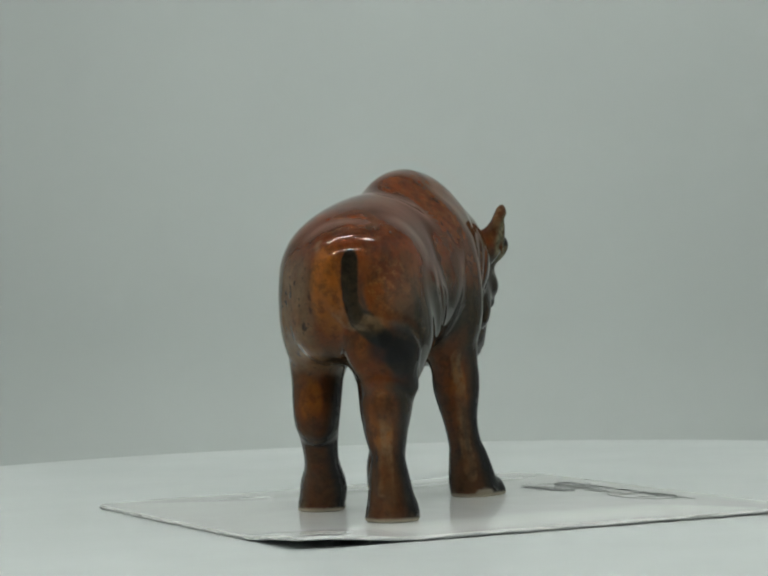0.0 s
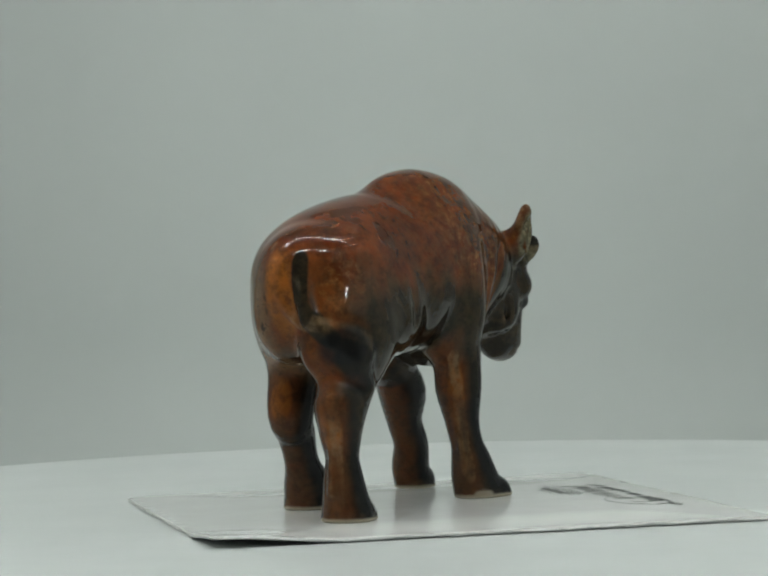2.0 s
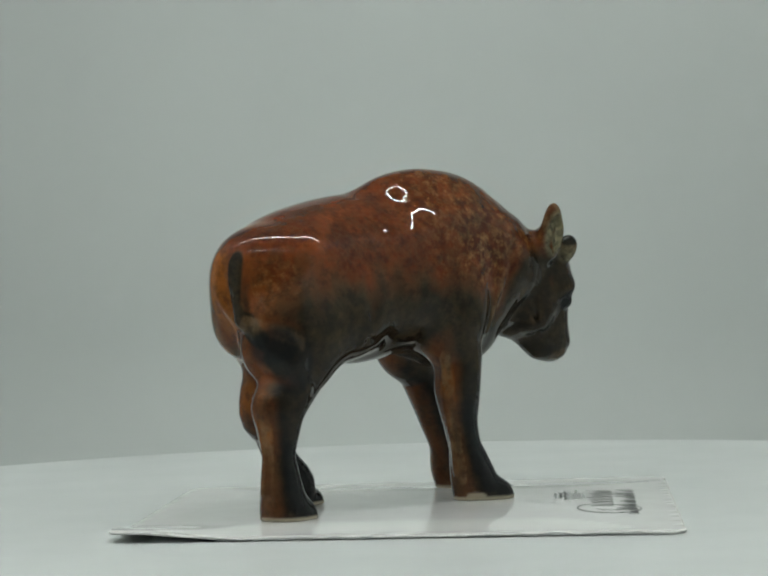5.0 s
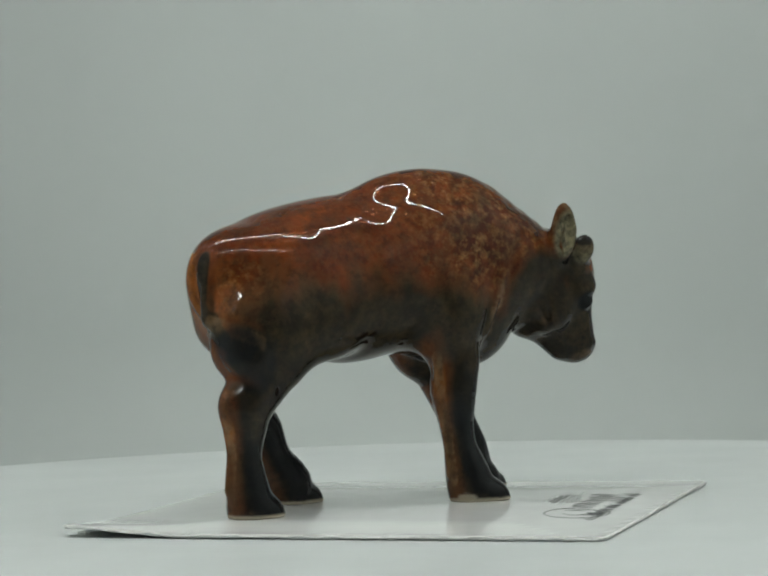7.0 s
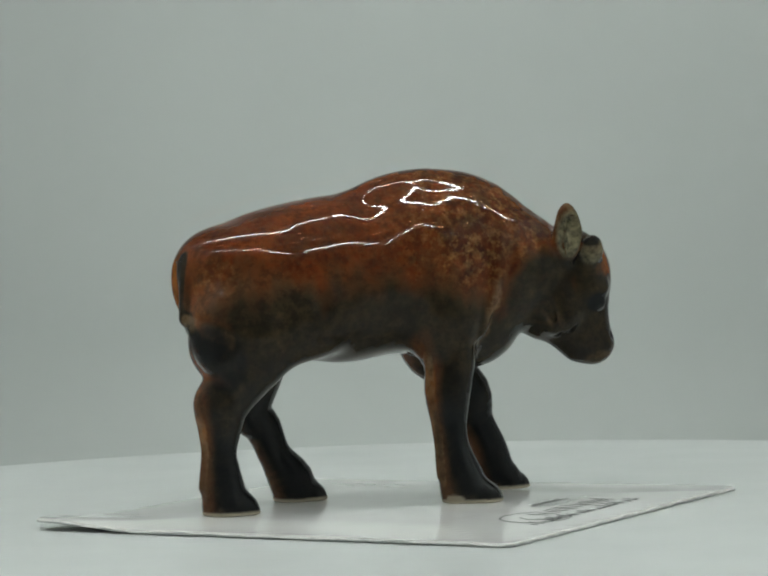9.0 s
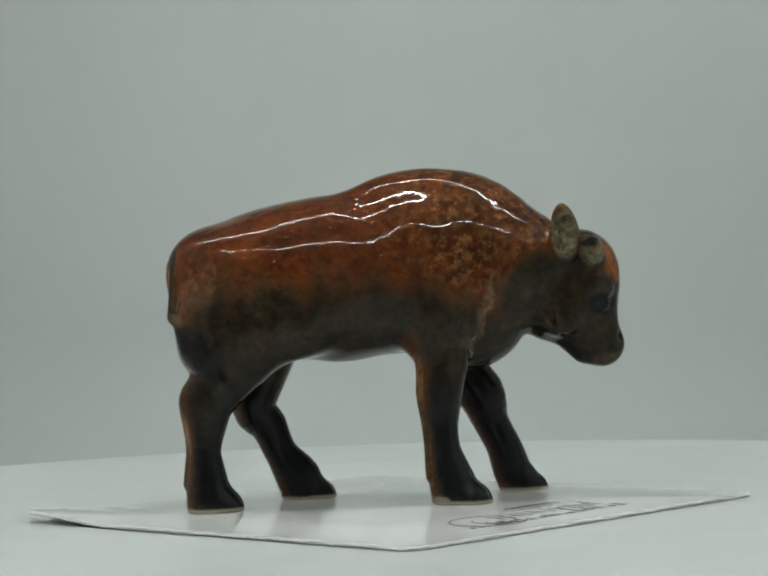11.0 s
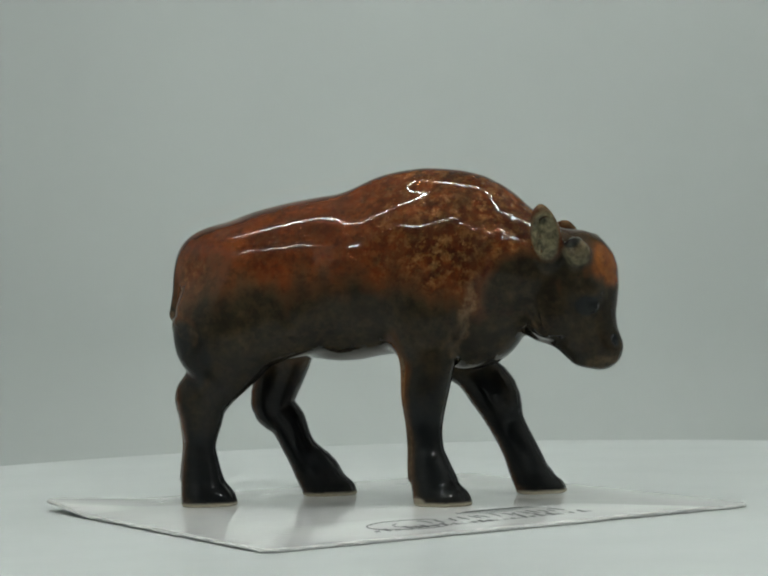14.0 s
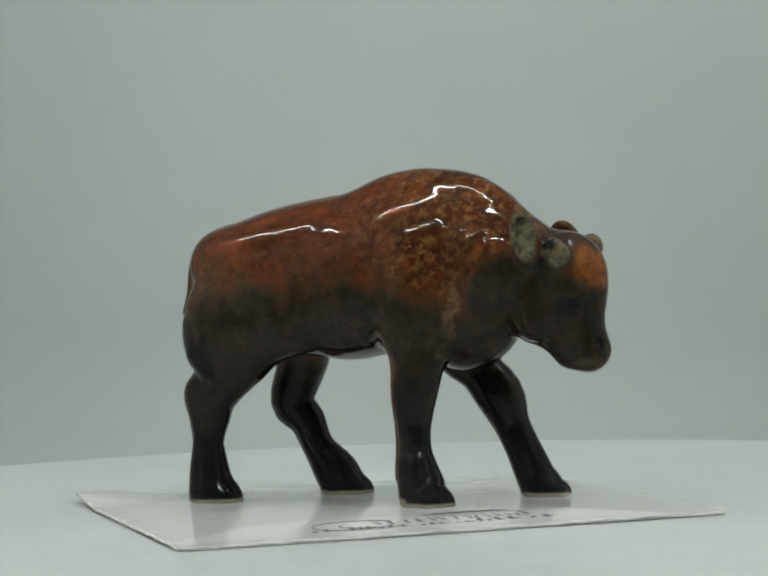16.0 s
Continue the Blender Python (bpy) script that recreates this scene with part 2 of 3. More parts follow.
def card_print(root):
    """Black print near one side of the card: an oval device, a dark blot of a drawing and rows of small bars."""
    ex, ey = CARD_B[0] - CARD_R[0], CARD_B[1] - CARD_R[1]
    n = math.hypot(ex, ey)
    ex, ey = ex / n, ey / n

    def place(e, f, lift):
        x, y = CARD_R[0] + ex * e - ey * f, CARD_R[1] + ey * e + ex * f
        return (x * MM, y * MM, (card_height(x, y) + lift) * MM)

    def stroke(name, pts, width, mat):
        bm = bmesh.new()
        rows = []
        for k, (e, f) in enumerate(pts):
            a, b = pts[max(0, k - 1)], pts[min(len(pts) - 1, k + 1)]
            de, df = b[0] - a[0], b[1] - a[1]
            m = math.hypot(de, df) or 1
            w = width / 2 * (0.7 + 0.5 * abs(math.sin(k * 1.3)))
            rows.append([bm.verts.new(place(e - df / m * w * s, f + de / m * w * s, lift)) for s, lift in ((1, 0.012), (1, 0.03), (-1, 0.03), (-1, 0.012))])
        for a, b in zip(rows, rows[1:]):
            for q in range(3):
                bm.faces.new((a[q], a[q + 1], b[q + 1], b[q]))
        part(name, bm, mat, root)

    rng = random.Random(12)
    # oval device
    stroke("oval_line", [(22.6 + 5.2 * math.cos(a), 7.6 + 3.6 * math.sin(a)) for a in (0.5 + 5.3 * k / 40 for k in range(41))], 0.2, M_INK)
    stroke("oval_line", [(23.4 + 3.0 * math.cos(a), 7.4 + 2.0 * math.sin(a)) for a in (2.2 + 4.4 * k / 30 for k in range(31))], 0.2, M_INK)
    # blot of a drawing
    for k in range(7):
        f = 13.6 - k * 0.55
        e0, e1 = 31.5 + 0.8 * abs(k - 3) + rng.uniform(-0.5, 0.5), 42.0 - 0.9 * abs(k - 2) + rng.uniform(-0.6, 0.6)
        stroke("drawn_line", [(e0 + (e1 - e0) * q / 8, f + 0.12 * math.sin(q * 1.7 + k)) for q in range(9)], 0.26, M_INK if k in (1, 2) else M_INK_GREY)
    # a row of unreadable writing, letter by letter
    e = 16.5
    while e < 44.5:
        h, w = rng.uniform(0.7, 2.6), rng.uniform(0.5, 1.3)
        stroke("written_bar", [(e, 4.4), (e + 0.15, 4.4 + h * 0.5), (e + 0.35, 4.4 + h)], 0.52, M_INK if rng.random() < 0.75 else M_INK_GREY)
        if rng.random() < 0.6:
            stroke("written_bar", [(e + 0.1, 4.45 + h * 0.4), (e + w, 4.5 + h * 0.2)], 0.2, M_INK)
        e += w + rng.uniform(0.25, 0.7)
    e = 25.0
    while e < 43.5:
        h = rng.uniform(1.4, 3.2)
        stroke("written_bar", [(e, 7.0), (e + rng.uniform(-0.4, 0.4), 7.0 + h * 0.5), (e + rng.uniform(-0.3, 0.5), 7.0 + h)], 0.34, M_INK)
        e += rng.uniform(0.8, 1.7)
    e = 32.0
    while e < 44.0:
        w = rng.uniform(0.4, 1.2)
        stroke("small_print_bar", [(e, 11.2), (e + w, 11.2)], 0.3, M_INK_GREY)
        e += w + 0.45


CARD = card()
card_print(CARD)


# ---- the figurine: one body of glazed clay, blended from rounded masses (millimetres, x forward, y to its left) ----
def rounded(pts, steps=4):
    """The chain (x, y, z, r) with its corners rounded: a Catmull-Rom curve through the points."""
    p = [np.array(q, float) for q in pts]
    if len(p) < 3:
        return p
    p = [2 * p[0] - p[1]] + p + [2 * p[-1] - p[-2]]
    out = []
    for a, b, c, d in zip(p, p[1:], p[2:], p[3:]):
        for k in range(steps):
            t = k / steps
            out.append(0.5 * (2 * b + (c - a) * t + (2 * a - 5 * b + 4 * c - d) * t * t + (3 * b - a - 3 * c + d) * t ** 3))
    out.append(p[-2])
    for q in out:
        q[3] = max(q[3], 0.03)
    return out


class Clay:
    def __init__(self, lo, hi, step):
        self.lo, self.step = np.array(lo, float), step
        self.n = [int(round((b - a) / step)) + 1 for a, b in zip(lo, hi)]
        self.ax = [lo[k] + step * np.arange(self.n[k]) for k in range(3)]
        self.f = np.full(self.n, 6.0, dtype=np.float32)

    def window(self, lo, hi, pad):
        s = []
        for k in range(3):
            a = int(np.clip((lo[k] - pad - self.lo[k]) / self.step, 0, self.n[k]))
            b = int(np.clip((hi[k] + pad - self.lo[k]) / self.step + 2, 0, self.n[k]))
            s.append(slice(a, b))
        g = np.meshgrid(*(self.ax[k][s[k]] for k in range(3)), indexing="ij", sparse=True)
        return tuple(s), g

    def blend(self, s, d, k, cut=False):
        f = self.f[s]
        if cut:
            h = np.clip(0.5 - 0.5 * (f + d) / k, 0, 1)
            self.f[s] = f * (1 - h) - d * h + k * h * (1 - h)
        else:
            h = np.clip(0.5 + 0.5 * (f - d) / k, 0, 1)
            self.f[s] = f * (1 - h) + d * h - k * h * (1 - h)

    def ball(self, c, r, k=1.5, turn=(0, 0, 0), cut=False):
        """An ellipsoid with radii r about c, turned by Euler degrees."""
        R = np.array(Euler([radians(a) for a in turn]).to_matrix())
        ext = np.sqrt((R ** 2) @ (np.array(r, float) ** 2))
        c = np.array(c, float)
        s, g = self.window(c - ext, c + ext, k + 2.0)
        p = [g[i] - c[i] for i in range(3)]
        q = [sum(R[i, j] * p[i] for i in range(3)) for j in range(3)]
        k0 = np.sqrt(sum((q[j] / r[j]) ** 2 for j in range(3)))
        k1 = np.sqrt(sum((q[j] / r[j] ** 2) ** 2 for j in range(3)))
        self.blend(s, (k0 * (k0 - 1) / np.maximum(k1, 1e-6)).astype(np.float32), k, cut)

    def limb(self, pts, k=1.5, cut=False, flat=1.0):
        """A chain of tapered round pieces through (x, y, z, r); flat scales its breadth along y."""
        pts = rounded(pts)
        r = max(p[3] for p in pts)
        lo = np.min([p[:3] for p in pts], 0) - r
        hi = np.max([p[:3] for p in pts], 0) + r
        s, g = self.window(lo, hi, k + 2.0)
        out = None
        for a, b in zip(pts, pts[1:]):
            ba = b[:3] - a[:3]
            pa = [g[i] - a[i] for i in range(3)]
            h = np.clip(sum(pa[i] * ba[i] for i in range(3)) / max(ba @ ba, 1e-9), 0, 1)
            d = np.sqrt((pa[0] - ba[0] * h) ** 2 + ((pa[1] - ba[1] * h) / flat) ** 2 + (pa[2] - ba[2] * h) ** 2) - (a[3] + (b[3] - a[3]) * h)
            out = d if out is None else np.minimum(out, d)
        self.blend(s, out.astype(np.float32), k, cut)

    def floor(self, z):
        d = (z - self.ax[2]).astype(np.float32)[None, None, :]
        self.f = np.maximum(self.f, d)

    def surface(self):
        """Vertices (at the mean of the crossings in each cell) and quads of the zero level."""
        f = self.f
        nx, ny, nz = f.shape
        inside = f < 0
        corner = [inside[i:nx - 1 + i, j:ny - 1 + j, k:nz - 1 + k] for i in (0, 1) for j in (0, 1) for k in (0, 1)]
        total = sum(c.astype(np.int8) for c in corner)
        cells = np.argwhere((total > 0) & (total < 8))
        index = np.full((nx - 1, ny - 1, nz - 1), -1, dtype=np.int64)
        index[tuple(cells.T)] = np.arange(len(cells))
        acc, cnt = np.zeros((len(cells), 3)), np.zeros(len(cells))
        offs = [np.array((i, j, k)) for i in (0, 1) for j in (0, 1) for k in (0, 1)]
        for a in offs:
            for ax in range(3):
                if a[ax]:
                    continue
                b = a.copy()
                b[ax] = 1
                fa, fb = f[tuple((cells + a).T)], f[tuple((cells + b).T)]
                m = (fa < 0) != (fb < 0)
                tt = np.where(m, fa / np.where(m, fa - fb, 1), 0)
                p = cells + a + np.outer(tt, np.eye(3)[ax])
                acc[m] += p[m]
                cnt[m] += 1
        verts = self.lo + self.step * acc / cnt[:, None]
        quads = []
        for ax in range(3):
            u, v = (ax + 1) % 3, (ax + 2) % 3
            lo_sl, hi_sl = [slice(1, -1)] * 3, [slice(1, -1)] * 3
            lo_sl[ax], hi_sl[ax] = slice(0, -1), slice(1, None)
            A, B = inside[tuple(lo_sl)], inside[tuple(hi_sl)]
            e = np.argwhere(A != B)
            base = e + 1
            base[:, ax] -= 1
            flip = A[tuple(e.T)]
            eu, ev = np.eye(3, dtype=int)[u], np.eye(3, dtype=int)[v]
            ids = [index[tuple((base - du * eu - dv * ev).T)] for du, dv in ((1, 1), (0, 1), (0, 0), (1, 0))]
            qd = np.stack(ids, 1)
            qd[~flip] = qd[~flip][:, ::-1]
            quads.append(qd)
        return verts, np.concatenate(quads)


SOLE = 1.8  # height of the soles in the figurine's frame


def model_bison():
    c = Clay((-31, -12.5, 0.8), (29, 14.5, 42.5), 0.24)
    # trunk
    c.ball((-16.7, 0.3, 27.7), (10.0, 8.05, 8.4), 2.0, (0, -8, 0))
    c.ball((-7.5, 1.1, 28.1), (12.6, 8.3, 9.85), 3.0)
    c.ball((4.3, 1.6, 28.2), (10.3, 7.7, 9.7), 3.0)
    c.ball((2.9, 0.6, 34.4), (11.5, 5.0, 6.3), 1.6)
    # rump and hips
    c.ball((-21.9, -0.5, 29.8), (5.1, 4.5, 4.4), 1.5)
    c.ball((-22.8, -0.8, 30.3), (4.2, 4.3, 3.7), 1.6)
    c.ball((-18.8, -3.0, 30.4), (4.8, 3.4, 3.3), 2.4)
    c.ball((-21.5, 2.8, 23.8), (4.2, 3.4, 4.4), 2.5)
    # shoulder blades under the hump
    c.ball((1.2, -2.4, 31.3), (7.4, 5.1, 6.2), 1.8, (0, -4, 0))
    c.ball((2.4, 2.9, 31.2), (8.0, 4.9, 6.4), 1.8, (0, -4, 0))
    c.ball((-13.4, 2.6, 30.5), (11.0, 6.5, 5.2), 2.5, (0, -9, 0))
    c.ball((8.0, 0.3, 24.8), (7.0, 5.9, 7.8), 2.5)
    # neck with its crest, and the head
    c.limb([(7.1, 0.5, 30.8, 8.1), (11.9, -0.4, 29.3, 7.2), (17.1, 0.0, 27.8, 5.4)], 2.0, flat=0.92)
    c.limb([(3.0, 0.2, 36.9, 2.9), (8.0, 0.1, 36.2, 2.95), (12.0, -0.2, 33.8, 2.95), (15.6, -0.2, 31.0, 2.6)], 1.4)
    c.ball((7.6, 0.6, 33.2), (6.2, 5.0, 4.8), 1.6)
    c.ball((-4.0, -2.2, 27.5), (7.5, 5.6, 7.0), 2.5)
    c.ball((20.8, -0.4, 27.5), (4.75, 4.9, 5.55), 1.5)
    c.limb([(21.1, -0.5, 25.0, 4.05), (22.1, -0.6, 21.4, 3.2), (23.2, -0.5, 19.4, 2.7)], 1.2)
    c.limb([(16.7, -0.3, 24.0, 3.9), (18.9, -0.4, 21.4, 2.3), (21.0, -0.9, 18.9, 1.65)], 1.2)
    for side in (-1, 1):
        c.ball((22.3, -0.6 + side * 3.65, 26.1), (1.6, 1.1, 1.3), 1.2)
        c.ball((18.0, -0.5 + side * 3.0, 23.6), (2.6, 2.0, 3.0), 1.5)
        c.ball((22.5, -0.6 + side * 3.5, 24.3), (1.2, 0.75, 1.0), 0.3)
        c.ball((25.6, -0.5 + side * 1.5, 20.3), (0.7, 0.5, 0.6), 0.5, cut=True)
        c.limb([(25.4, -0.6 + side * 1.6, 18.0, 0.22), (22.8, -0.7 + side * 2.75, 18.2, 0.25), (20.2, -0.7 + side * 2.7, 19.8, 0.2)], 0.5, cut=True)
    # hind legs
    c.ball((-20.3, -4.1, 22.7), (6.8, 4.9, 6.6), 2.4, (0, 12, 0))
    c.ball((-12.8, -4.6, 24.0), (4.5, 3.4, 4.5), 3.0)
    c.limb([(-20.3, -3.9, 18.5, 3.53), (-23.3, -4.6, 14.6, 2.93), (-23.9, -4.65, 12.0, 2.48), (-24.1, -4.9, 9.0, 1.88),
            (-24.1, -4.95, 7.0, 2.13), (-23.8, -5.0, 4.0, 2.63), (-23.3, -4.7, 2.2, 2.83)], 1.2)
    c.ball((-23.2, -4.6, 19.0), (2.3, 2.6, 3.2), 1.2, (0, 20, 0))
    c.limb([(-27.0, -3.6, 17.7, 0.3), (-26.6, -5.4, 17.6, 0.45), (-25.4, -7.4, 17.4, 0.2)], 1.8, cut=True)
    c.limb([(-23.7, -5.5, 2.4, 2.53), (-22.1, -5.3, 2.0, 2.38)], 0.8)
    c.ball((-16.8, 5.4, 23.9), (5.5, 3.9, 7.0), 2.0, (0, -8, 0))
    c.limb([(-16.3, 5.6, 18.0, 3.03), (-17.9, 5.3, 13.2, 2.63), (-16.2, 5.7, 10.8, 2.23), (-14.8, 5.9, 7.5, 1.98),
            (-12.7, 6.5, 4.3, 2.73), (-12.2, 7.0, 2.2, 2.48)], 1.2)
    c.limb([(-11.8, 7.3, 2.2, 2.33), (-10.4, 6.9, 1.9, 2.23)], 0.8)
    # fore legs
    c.ball((3.2, -4.3, 24.9), (4.6, 4.2, 8.2), 2.2)
    c.limb([(4.0, -4.8, 18.0, 2.73), (3.3, -5.1, 14.7, 2.73), (3.3, -5.5, 10.8, 2.03), (3.6, -5.9, 8.0, 1.93),
            (3.9, -6.2, 6.0, 2.38), (4.6, -6.4, 3.2, 2.83), (4.7, -6.5, 2.0, 2.43)], 1.2)
    c.limb([(4.7, -6.7, 2.2, 2.28), (6.5, -7.45, 1.9, 2.43)], 0.8)
    c.ball((5.0, 5.6, 22.3), (4.5, 4.2, 6.9), 1.2)
    c.limb([(6.2, 5.5, 17.5, 2.43), (9.2, 5.8, 14.0, 2.93), (10.5, 6.3, 10.4, 2.18), (12.0, 6.3, 7.3, 2.13),
            (13.0, 7.0, 4.4, 2.33), (13.9, 7.0, 2.2, 2.33)], 1.2)
    c.limb([(14.6, 7.2, 2.3, 2.43), (15.5, 7.2, 1.9, 1.98)], 0.8)
    c.ball((-20.9, 0.5, 28.2), (6.6, 4.6, 5.4), 2.0)
    c.ball((-25.0, -4.8, 14.7), (1.75, 1.9, 2.1), 1.6)
    # tail lying on the rump between two grooves, its tuft swept to one side
    for side in (-1, 1):
        c.limb([(-27.6, -2.2 + side * 1.7, 30.2, 0.05), (-27.9, -2.3 + side * 1.6, 28.0, 0.18), (-27.9, -2.4 + side * 1.6, 25.2, 0.15)], 1.0, cut=True)
    c.limb([(-22.7, -2.0, 33.0, 0.6), (-25.2, -2.2, 31.6, 0.8), (-26.4, -2.2, 29.2, 0.95), (-26.7, -2.3, 26.5, 1.0),
            (-26.8, -2.9, 24.4, 1.15)], 0.5)
    c.ball((-24.3, -2.8, 20.8), (2.4, 2.2, 3.2), 1.0)
    # tuft of the tail: a flat drop lying on the thigh, with a step over it
    c.limb([(-26.6, -3.0, 24.2, 0.95), (-26.0, -4.4, 23.0, 1.1)], 0.5)
    c.ball((-24.4, -6.3, 21.0), (1.5, 2.8, 3.1), 0.6, (0, 0, 45))
    c.limb([(-23.6, -6.9, 19.2, 1.2), (-22.2, -7.3, 16.6, 0.6)], 1.4)
    c.limb([(-27.4, -4.6, 24.5, 0.1), (-26.4, -6.6, 24.2, 0.3), (-24.4, -8.4, 23.2, 0.3), (-22.8, -9.0, 21.4, 0.15)], 0.9, cut=True)
    # raised edge of the other buttock, running on under the tail
    c.limb([(-25.0, 1.7, 31.6, 0.3), (-26.9, 1.2, 28.4, 0.45), (-26.9, 0.2, 25.8, 0.45), (-26.2, -1.2, 23.8, 0.35)], 0.5)
    # cloven toes and the glue that holds the soles
    for (hx, hy), (tx, ty) in (((-22.1, -5.3), (-19.6, -5.6)), ((-10.4, 6.9), (-8.0, 6.4)), ((6.5, -7.45), (8.9, -8.5)), ((15.5, 7.2), (17.6, 7.2))):
        c.limb([(tx + 0.1, ty, 1.0, 0.22), (tx - 0.2 * (tx - hx), ty, 3.4, 0.2), (hx, hy, 5.4, 0.05)], 0.5, cut=True)
    for x, y in ((-23.0, -5.1), (-11.6, 7.0), (5.3, -6.8), (14.6, 7.1)):
        c.ball((x, y, SOLE), (3.55, 2.9, 0.22), 0.2)
    # ears and horn buds
    c.limb([(18.2, -4.9, 29.9, 1.6), (18.3, -5.9, 31.4, 1.85), (18.2, -6.8, 33.3, 1.7), (18.0, -7.2, 34.8, 1.2), (17.9, -7.4, 35.6, 0.6)], 0.6, flat=0.62)
    c.limb([(17.4, -3.6, 31.2, 1.3), (17.8, -5.2, 32.2, 1.0), (18.0, -6.4, 33.2, 0.6)], 0.8)
    c.ball((18.25, -8.25, 32.3), (1.3, 0.95, 2.6), 0.7, (-24, 4, -8), cut=True)
    c.limb([(17.7, -7.3, 30.2, 0.2), (17.6, -7.5, 32.0, 0.22), (17.8, -7.8, 34.0, 0.1)], 0.4)
    c.ball((18.1, 5.9, 31.7), (1.9, 0.9, 3.2), 0.5, (42, 0, 15))
    c.ball((18.4, 6.7, 31.2), (1.2, 0.6, 2.2), 0.3, (42, 0, 15), cut=True)
    c.limb([(21.6, -4.2, 29.8, 1.5), (21.7, -5.1, 30.4, 1.4), (21.6, -5.8, 31.0, 1.2), (21.5, -6.2, 31.5, 0.8)], 0.8)
    c.ball((21.5, 5.5, 30.9), (1.45, 1.8, 1.6), 0.6, (15, 0, 0))
    # folds: edge of the shoulder, the belly
    c.limb([(13.2, -6.8, 33.0, 0.1), (11.4, -7.3, 30.8, 0.2), (10.4, -7.0, 26.0, 0.25), (9.0, -6.3, 22.0, 0.25), (7.6, -5.7, 19.4, 0.15)], 1.1, cut=True)
    c.limb([(9.6, -6.2, 31.0, 0.4), (8.9, -6.3, 26.5, 0.5), (7.4, -5.9, 21.5, 0.4)], 0.9)
    c.limb([(-12.6, -7.6, 21.4, 0.1), (-9.0, -7.0, 20.6, 0.2), (-4.0, -6.6, 20.4, 0.2), (-1.0, -6.4, 20.2, 0.15)], 0.7, cut=True)
    # ribs and the hollow before the thigh
    c.limb([(-12.2, -8.9, 29.5, 0.1), (-12.6, -9.2, 26.5, 0.35), (-12.0, -8.8, 23.4, 0.3)], 1.6, cut=True)
    # tendons of the near legs and the heels
    c.limb([(0.9, -5.6, 18.5, 0.35), (1.2, -5.6, 14.0, 0.45), (1.6, -6.0, 9.5, 0.4), (1.8, -6.6, 5.0, 0.5)], 0.6)
    c.limb([(2.1, -8.3, 13.0, 0.1), (2.4, -8.3, 10.0, 0.25), (3.0, -8.9, 5.5, 0.15)], 0.8, cut=True)
    c.limb([(-26.2, -4.6, 13.0, 0.4), (-25.9, -4.7, 9.0, 0.4), (-26.2, -4.8, 5.0, 0.5)], 0.6)
    # jaw
    c.limb([(16.2, -5.4, 24.6, 0.05), (17.0, -4.7, 22.6, 0.15), (18.6, -3.4, 20.6, 0.1)], 0.9, cut=True)
    c.floor(SOLE)
    return c.surface()


def smooth_step(a, b, v):
    h = np.clip((v - a) / (b - a), 0, 1)
    return h * h * (3 - 2 * h)


def near(v, c, r):
    d = np.sqrt((((v - np.array(c)) / np.array(r)) ** 2).sum(1))
    return 1 - smooth_step(0.75, 1.1, d)


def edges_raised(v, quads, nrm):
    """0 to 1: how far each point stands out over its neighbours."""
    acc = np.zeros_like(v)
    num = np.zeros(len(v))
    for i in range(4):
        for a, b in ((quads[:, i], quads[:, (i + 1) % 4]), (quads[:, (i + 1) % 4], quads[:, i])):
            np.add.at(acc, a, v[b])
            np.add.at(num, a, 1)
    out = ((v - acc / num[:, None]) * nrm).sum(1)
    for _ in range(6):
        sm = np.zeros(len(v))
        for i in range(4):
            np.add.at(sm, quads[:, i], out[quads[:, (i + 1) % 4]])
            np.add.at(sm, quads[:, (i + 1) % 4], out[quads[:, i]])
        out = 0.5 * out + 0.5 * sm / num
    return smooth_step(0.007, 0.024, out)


TAIL_LINE = [(-27.0, -2.1, 30.4), (-27.2, -2.1, 28.4), (-27.3, -2.1, 26.8), (-27.2, -2.3, 25.4), (-26.9, -3.1, 24.2), (-26.3, -4.4, 23.0), (-25.4, -5.8, 21.8)]


PALE_LINES = [[(0.7, -6.0, 18.5), (1.0, -6.2, 14.0), (1.5, -6.6, 9.5), (1.6, -7.2, 4.5)],
              [(-26.8, -5.3, 15.5), (-26.3, -5.4, 12.0), (-26.1, -5.4, 8.5), (-26.5, -5.6, 4.0)],
              [(-26.0, 1.6, 32.0), (-27.6, 1.1, 28.4), (-27.4, 0.1, 25.8), (-26.8, -1.4, 23.8), (-27.3, -3.6, 23.9), (-26.2, -6.6, 23.2), (-23.4, -8.4, 21.6)]]


